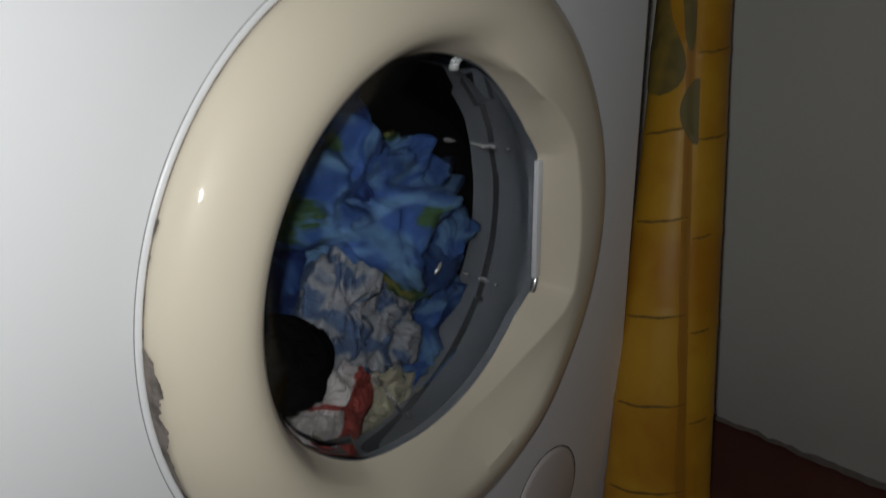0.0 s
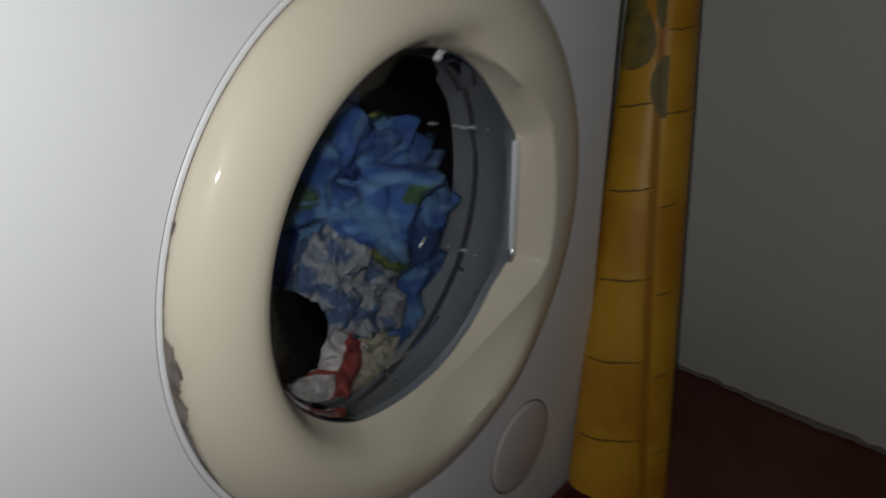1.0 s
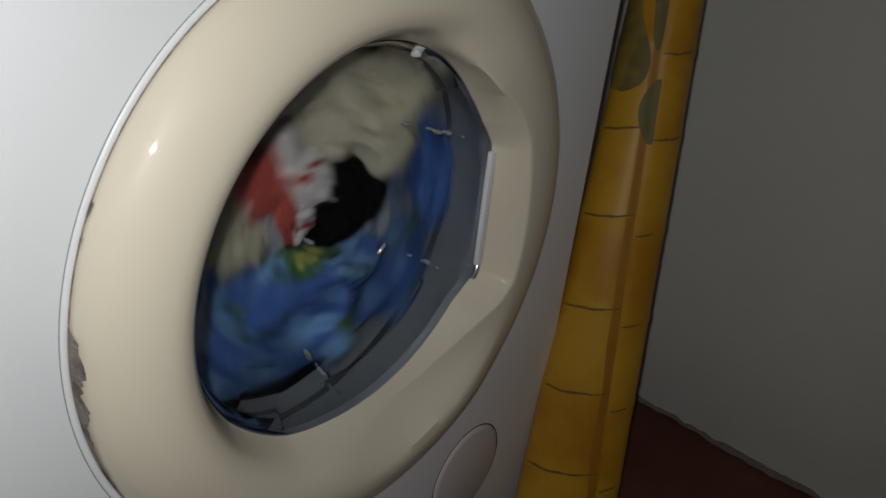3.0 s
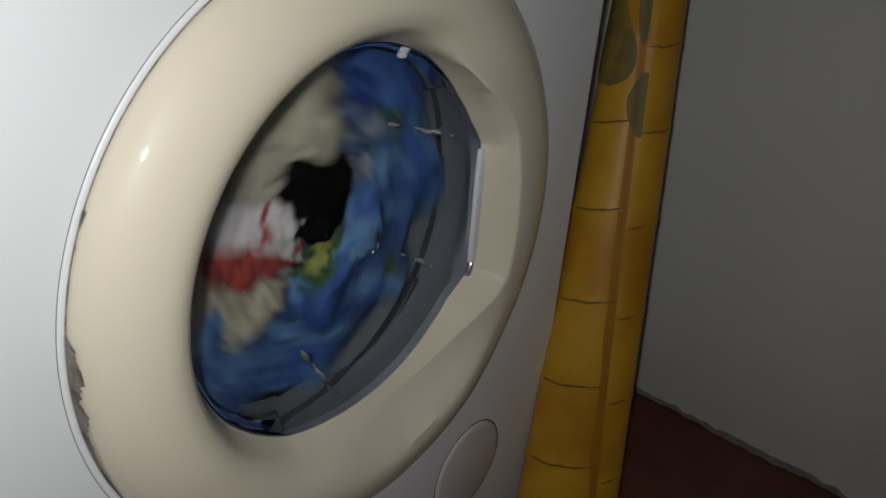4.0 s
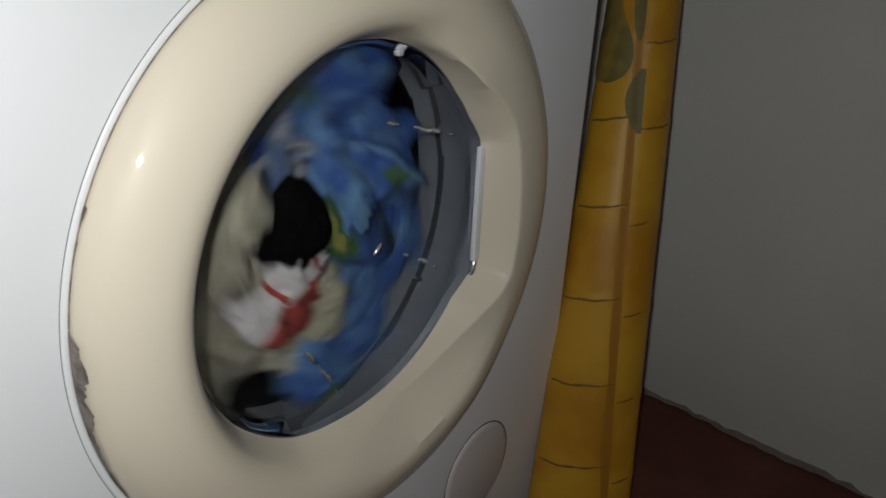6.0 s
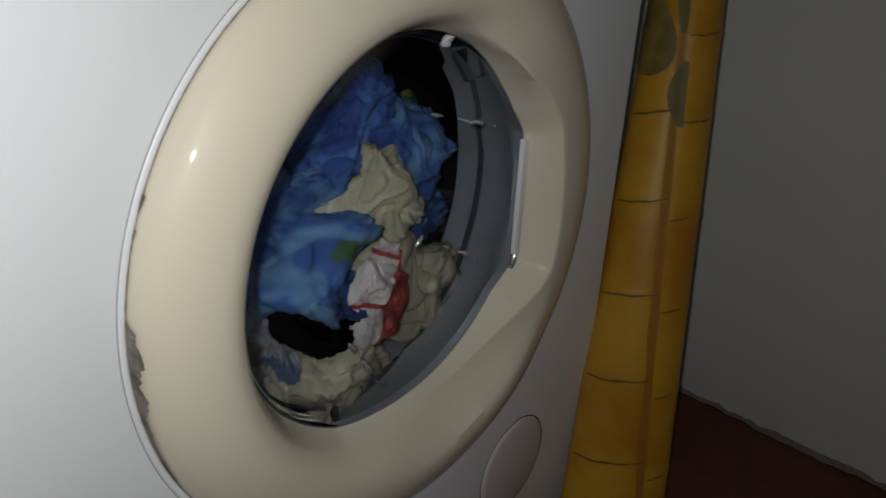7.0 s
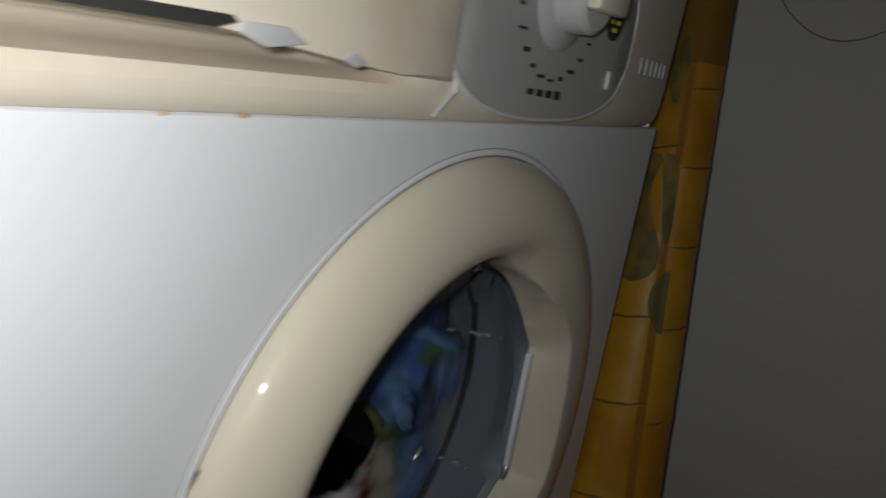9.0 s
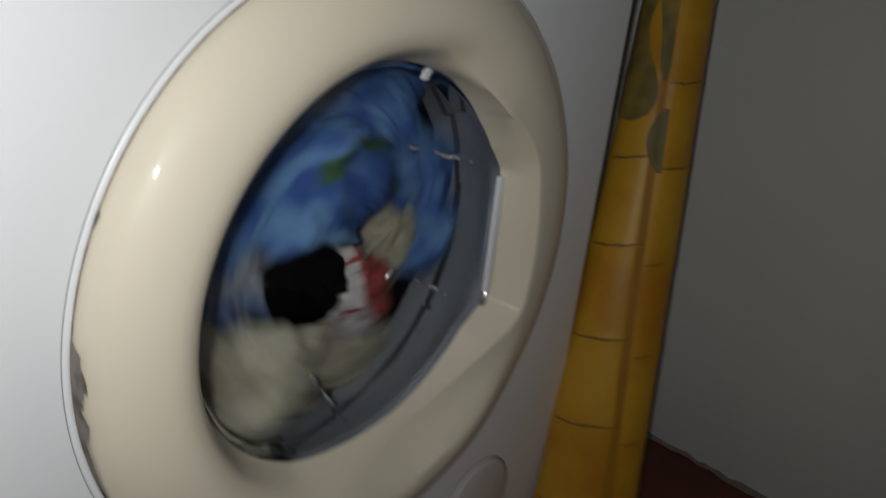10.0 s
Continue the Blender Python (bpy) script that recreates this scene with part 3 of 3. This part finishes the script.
def node_line(z, a0, a1, rise, thick, seed):
    """A dark ring line that rises a little towards its far end and wanders in width."""
    bm = bmesh.new()
    rows = []
    for k in range(25):
        t = k / 24
        a = a0 + (a1 - a0) * t
        zc = z + rise * (t - 0.5) + 0.0014 * noise.noise((t * 4, seed, 0))
        w = thick * (0.25 + 0.75 * math.sin(math.pi * min(1.0, 0.12 + t * 0.85))) * (1 + 0.5 * noise.noise((t * 9, seed, 4)))
        rows.append([bm.verts.new(on_column(a, zc + w * s, 0.0009)) for s in (-1, 0, 1)])
    for p, q in zip(rows, rows[1:]):
        for k in range(2):
            bm.faces.new((p[k], p[k + 1], q[k + 1], q[k]))
    return bm


def bamboo_column():
    col = tagged(new("bamboo_column"), "yellow bamboo-patterned round column, wider at its foot, leaning against the wall", "column")
    bm = bmesh.new()
    rings = []
    for i in range(341):
        z = FOOT + i * 1.32 / 340
        rings.append([bm.verts.new(on_column(a, z, 0.0)) for a in [k * 3.75 for k in range(96)]])
    for p, q in zip(rings, rings[1:]):
        for k in range(96):
            bm.faces.new((p[k], p[(k + 1) % 96], q[(k + 1) % 96], q[k]))
    bm.faces.new(rings[0][::-1])
    bm.faces.new(rings[-1])
    part("shaft", bm, YELLOW, col)
    # darker print along the seam between the two stems
    rows = [(0.155 + i * 0.01, joint_angle(0.155 + i * 0.01) - 11 + 4 * noise.noise((i * 0.15, 1, 0)), joint_angle(0.155 + i * 0.01) + 1.5 + 1.5 * noise.noise((i * 0.2, 2, 0))) for i in range(131)]
    part("stem_joint", skin(rows, 0.0004), SHADE, col)
    part("upper_stem", skin([(0.845 + i * 0.02, 95, 305) for i in range(32)], 0.0007, 40), UPPER, col, "browner upper length of the column")
    for i, z in enumerate(NODES[:9]):
        if not 0.6 < z < 0.75:
            part("node_line", node_line(z, 138, joint_angle(z) - 2, 0.012, 0.0013, i), NODE, col)
    for i, z in enumerate(SIDE_NODES[:8]):
        j = joint_angle(z)
        part("node_line", node_line(z, j + 4, j + (62 if z > 0.5 else 30), 0.004, 0.0011, i + 20), NODE, col)
    # printed leaves: a curling one, its hook beside the seam, and a half leaf below
    curl = [(0.616, 128, 158), (0.620, 118, 172), (0.626, 108, 184), (0.635, 104, 191), (0.645, 104, 193), (0.655, 106, 191), (0.666, 108, 185), (0.678, 108, 176),
            (0.690, 106, 167), (0.704, 104, 161), (0.718, 104, 160), (0.732, 104, 166), (0.742, 108, 172), (0.748, 116, 164)]
    part("leaf", skin(curl, 0.0011, 16), LEAF, col, "grey-green printed leaf")
    hook = [(0.660, 196, 201), (0.670, 190, 203), (0.684, 186, 203), (0.700, 183, 202), (0.716, 178, 201), (0.730, 172, 199), (0.742, 170, 194), (0.750, 174, 186)]
    part("leaf", skin(hook, 0.0013), LEAF, col, "grey-green printed leaf")
    half = [(0.572 + 0.062 * k / 12, joint_angle(0.60) + 6 - 24 * math.sin(math.pi * (0.04 + 0.92 * k / 12)) ** 0.8 - 60 * (0.062 * k / 12 - 0.031), joint_angle(0.60) + 8 - 60 * (0.062 * k / 12 - 0.031)) for k in range(13)]
    part("leaf", skin(half, 0.0012), LEAF, col, "grey-green printed half leaf")
    part("leaf", skin([(0.80 + 0.07 * k / 10, 168 - 22 * math.sin(math.pi * (0.05 + 0.9 * k / 10)), 170 + 14 * math.sin(math.pi * (0.05 + 0.9 * k / 10))) for k in range(11)], 0.0012), LEAF, col, "grey-green printed leaf")
    # dark body that fills the band between the floor and the cover
    bm = bmesh.new()
    cx, cy, r, q = column_at(FOOT)
    rings = []
    for z, k in ((GROUND, 1.03), (GROUND + 0.004, 1.06), (FOOT - 0.008, 1.00), (FOOT - 0.0005, 0.985)):
        rings.append([bm.verts.new((cx + k * r * (0.438 * math.cos(t) - 0.899 * q * math.sin(t)), cy - k * r * (0.899 * math.cos(t) + 0.438 * q * math.sin(t)), z)) for t in [i * math.pi / 28 for i in range(56)]])
    for p, w in zip(rings, rings[1:]):
        for k in range(56):
            bm.faces.new((p[k], p[(k + 1) % 56], w[(k + 1) % 56], w[k]))
    bm.faces.new(rings[0][::-1])
    bm.faces.new(rings[-1])
    part("plinth", bm, MAROON, col, "dark maroon body below the column's cover")


# ---------------------------------------------------------------- wall things
def wall_things():
    bm = bmesh.new()
    rows = []
    for i in range(120):
        y = 0.058 - i * 0.008
        x = wall_x(y)
        z0 = 0.955 + 0.003 * noise.noise((y * 30, 1, 0)) - 0.006 * ease(y, -0.03, 0.0) + 0.008 * ease(y, 0.03, 0.045)
        rows.append([bm.verts.new(p) for p in ((x + 0.0005, y, z0), (x - 0.020, y, z0 + 0.001), (x - 0.022, y, z0 + 0.006), (x - 0.022, y, 1.11), (x + 0.0005, y, 1.11))])
    for p, q in zip(rows, rows[1:]):
        for k in range(4):
            bm.faces.new((p[k], p[k + 1], q[k + 1], q[k]))
    bm.faces.new(rows[0])
    bm.faces.new(rows[-1][::-1])
    tagged(part("wooden_ledge", bm, MAROON), "dark maroon painted wooden ledge fixed to the wall", "ledge")
    pts = []
    for i in range(33):
        t = i / 32
        y = -0.002 - 0.160 * t
        pts.append((wall_x(y) - 0.0016, y, 0.953 - 0.054 * math.sin(math.pi * t) ** 0.7 if 0 < t < 1 else 0.956))
    tagged(part("cable", tube(pts, 0.0009, 6), CABLE), "thin dark cable sagging below the wall ledge", "cable")


# ---------------------------------------------------------------- laundry
def garment(name, mat, label, radii, seed, folds=1.0, depth=0.016):
    """Crumpled wet cloth: a soft lump with sharp folds, creases and overlapping layers."""
    bm = bmesh.new()
    bmesh.ops.create_icosphere(bm, subdivisions=6, radius=1)
    rng = random.Random(seed)
    turns = [Euler((rng.uniform(0, 6), rng.uniform(0, 6), rng.uniform(0, 6))).to_matrix() for _ in range(3)]
    off = Vector((seed * 1.7, seed * 0.9, seed * 2.3))
    stretch = (Vector((0.8, 1.1, 2.6)), Vector((0.7, 1.3, 4.2)), Vector((1.2, 2.0, 6.5)))
    big = max(radii) / 0.05
    fine = folds * (0.70 + 0.13 * big)
    for v in bm.verts:
        d = v.co.normalized()
        w = noise.noise_vector(d * 1.6 + off)
        q = d + 0.5 * w
        lump = 1 + 0.20 * noise.noise(q * 1.3 + off)
        g = (turns[0] @ q) * stretch[0]
        f = 0.9 * noise.noise(g * fine * 0.7 + off)
        # tube-like folds with sharp valleys
        g = (turns[1] @ q) * stretch[1]
        f += 1.25 * (abs(noise.noise(g * fine * 0.6 - off)) ** 0.8 - 0.25)
        g = (turns[2] @ (q + 0.12 * noise.noise_vector(q * 3 * fine))) * stretch[2]
        f += 0.42 * (0.28 - abs(noise.noise(g * fine * 0.55 + off.yzx)))
        # layers lying over one another
        h = 2.6 * noise.noise(q * 1.5 * fine - off.zxy) + 0.5 * w.x
        e = h - math.floor(h)
        f += 0.60 * (math.floor(h) + ease(e, 0.42, 0.50) - 0.55 * e)
        v.co = Vector((d.x * radii[0], d.y * radii[1], d.z * radii[2])) * lump + d * depth * (f - 0.2)
    ob = part(name, bm, mat, sharp=False)
    return tagged(ob, label, "laundry", group="laundry in the drum")


# name, material, label, radii, seed, folds, depth, then the place (x, y, z) in the drum while it spins, at the first rest and at the second
LOAD = (
    ("bed_sheet", DEEPBLUE, "deep blue cotton bed sheet bunched in the drum", (0.110, 0.060, 0.150), 3, 1.0, 0.022, (-0.040, 0.190, -0.010), (0.055, 0.195, -0.060), (0.050, 0.195, -0.050)),
    ("floral_duvet_cover", BLUE, "wet blue cotton cover with pale and green floral print", (0.072, 0.045, 0.112), 7, 1.0, 0.020, (-0.072, 0.108, -0.018), (0.030, 0.112, 0.018), (-0.048, 0.108, -0.012)),
    ("floral_pillowcase", BLUE, "pale blue pillowcase with green floral print", (0.066, 0.042, 0.062), 12, 1.0, 0.016, (-0.055, 0.125, 0.105), (0.108, 0.124, -0.040), (0.098, 0.125, 0.010)),
    ("floral_curtain", DEEPBLUE, "blue cotton cloth with faint floral print", (0.060, 0.042, 0.066), 21, 1.0, 0.016, (-0.030, 0.120, -0.130), (-0.010, 0.128, 0.075), (0.040, 0.125, 0.050)),
    ("blue_shirt", BLUE, "pale blue printed cotton shirt", (0.065, 0.042, 0.055), 27, 1.0, 0.016, (0.030, 0.118, 0.128), (0.100, 0.135, -0.105), (0.118, 0.150, -0.060)),
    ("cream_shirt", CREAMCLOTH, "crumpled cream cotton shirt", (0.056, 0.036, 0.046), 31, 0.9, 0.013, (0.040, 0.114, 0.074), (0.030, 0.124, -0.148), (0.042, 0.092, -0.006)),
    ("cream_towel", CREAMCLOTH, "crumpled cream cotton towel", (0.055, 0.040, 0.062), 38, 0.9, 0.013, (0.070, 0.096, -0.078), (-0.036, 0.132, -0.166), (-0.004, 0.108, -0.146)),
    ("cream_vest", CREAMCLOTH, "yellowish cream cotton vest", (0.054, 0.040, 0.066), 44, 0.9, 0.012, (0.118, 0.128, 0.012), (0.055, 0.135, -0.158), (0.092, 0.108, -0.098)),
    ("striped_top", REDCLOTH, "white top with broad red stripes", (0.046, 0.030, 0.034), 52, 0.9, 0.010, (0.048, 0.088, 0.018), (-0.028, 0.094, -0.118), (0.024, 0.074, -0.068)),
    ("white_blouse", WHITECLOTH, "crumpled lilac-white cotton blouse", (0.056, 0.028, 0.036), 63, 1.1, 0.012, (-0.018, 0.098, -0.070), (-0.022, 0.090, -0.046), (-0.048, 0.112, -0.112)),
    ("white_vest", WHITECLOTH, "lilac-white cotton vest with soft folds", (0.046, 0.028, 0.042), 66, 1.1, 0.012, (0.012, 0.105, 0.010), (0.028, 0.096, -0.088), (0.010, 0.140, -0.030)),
    ("black_shorts", BLACKCLOTH, "crumpled black cotton shorts", (0.034, 0.028, 0.046), 71, 0.7, 0.006, (0.012, 0.084, -0.034), (-0.092, 0.077, -0.064), (-0.026, 0.086, -0.078)),
)

TURN = [(0.0, -833), (2.3, -833), (2.4, -828), (2.5, -813), (2.6, -787), (2.7, -748), (2.8, -705), (2.9, -660), (3.0, -613),
        (3.1, -573), (3.2, -533), (4.5, 0), (5.0, 194), (5.5, 384), (6.0, 575), (6.1, 604), (6.2, 614), (6.4, 612), (8.2, 610),
        (8.3, 625), (8.4, 655), (8.5, 700), (8.6, 750), (8.7, 802), (8.8, 855), (8.9, 908), (9.0, 960), (10.0, 1370)]


def turned(t):
    for (t0, a0), (t1, a1) in zip(TURN, TURN[1:]):
        if t <= t1:
            return a0 + (a1 - a0) * (t - t0) / (t1 - t0)
    return TURN[-1][1]


def torch():
    """The white torch of the phone that films: the only light of the dark room."""
    ob = tagged(new("phone_torch"), "small white torch lamp shining on the machine", "torch")
    bm = bmesh.new()
    bmesh.ops.create_circle(bm, cap_ends=True, segments=20, radius=0.0080)
    for f in bm.faces:
        if f.normal.z > 0:
            f.normal_flip()
    me = bpy.data.meshes.new("led")
    bm.to_mesh(me)
    bm.free()
    me.materials.append(TORCHM)
    led = new("led", me)
    led.parent = ob
    hood = bmesh.new()
    a = [hood.verts.new((0.0095 * math.cos(k * math.pi / 10), 0.0095 * math.sin(k * math.pi / 10), 0.0)) for k in range(20)]
    b = [hood.verts.new((0.0095 * math.cos(k * math.pi / 10), 0.0095 * math.sin(k * math.pi / 10), 0.003)) for k in range(20)]
    for k in range(20):
        hood.faces.new((a[k], a[(k + 1) % 20], b[(k + 1) % 20], b[k]))
    hood.faces.new(b)
    part("bezel", hood, DARK, ob)
    return ob


room()
machine, drum = washing_machine()
bamboo_column()
wall_things()
laundry = [(garment(n, m, l, r, s, fo, de), p, d1, d2) for n, m, l, r, s, fo, de, p, d1, d2 in LOAD]
lamp = torch()


def motions():
    times = [i / 10 for i in range(101)]
    walk(drum, [(t, pose(0, 0, ZC, 0, -turned(t), 0)) for t in times])
    for ob, p, d1, d2 in laundry:
        rows = []
        for t in times:
            a = radians(turned(t))
            w1 = 1 - ease(t, 2.35, 2.85)
            w2 = ease(t, 6.0, 6.4) * (1 - ease(t, 8.2, 8.65))
            ws = 1 - w1 - w2
            x = ws * (0.012 + p[0] * math.cos(a) - p[2] * math.sin(a)) + w1 * d1[0] + w2 * d2[0]
            z = ws * (-0.010 + p[0] * math.sin(a) + p[2] * math.cos(a)) + w1 * d1[2] + w2 * d2[2]
            y = ws * p[1] + w1 * d1[1] + w2 * d2[1]
            rows.append((t, pose(x, y, ZC + z, 0, -turned(t), 0)))
        walk(ob, rows)
    walk(lamp, [(t, m @ pose(*TORCH)) for t, m in PATH])


motions()
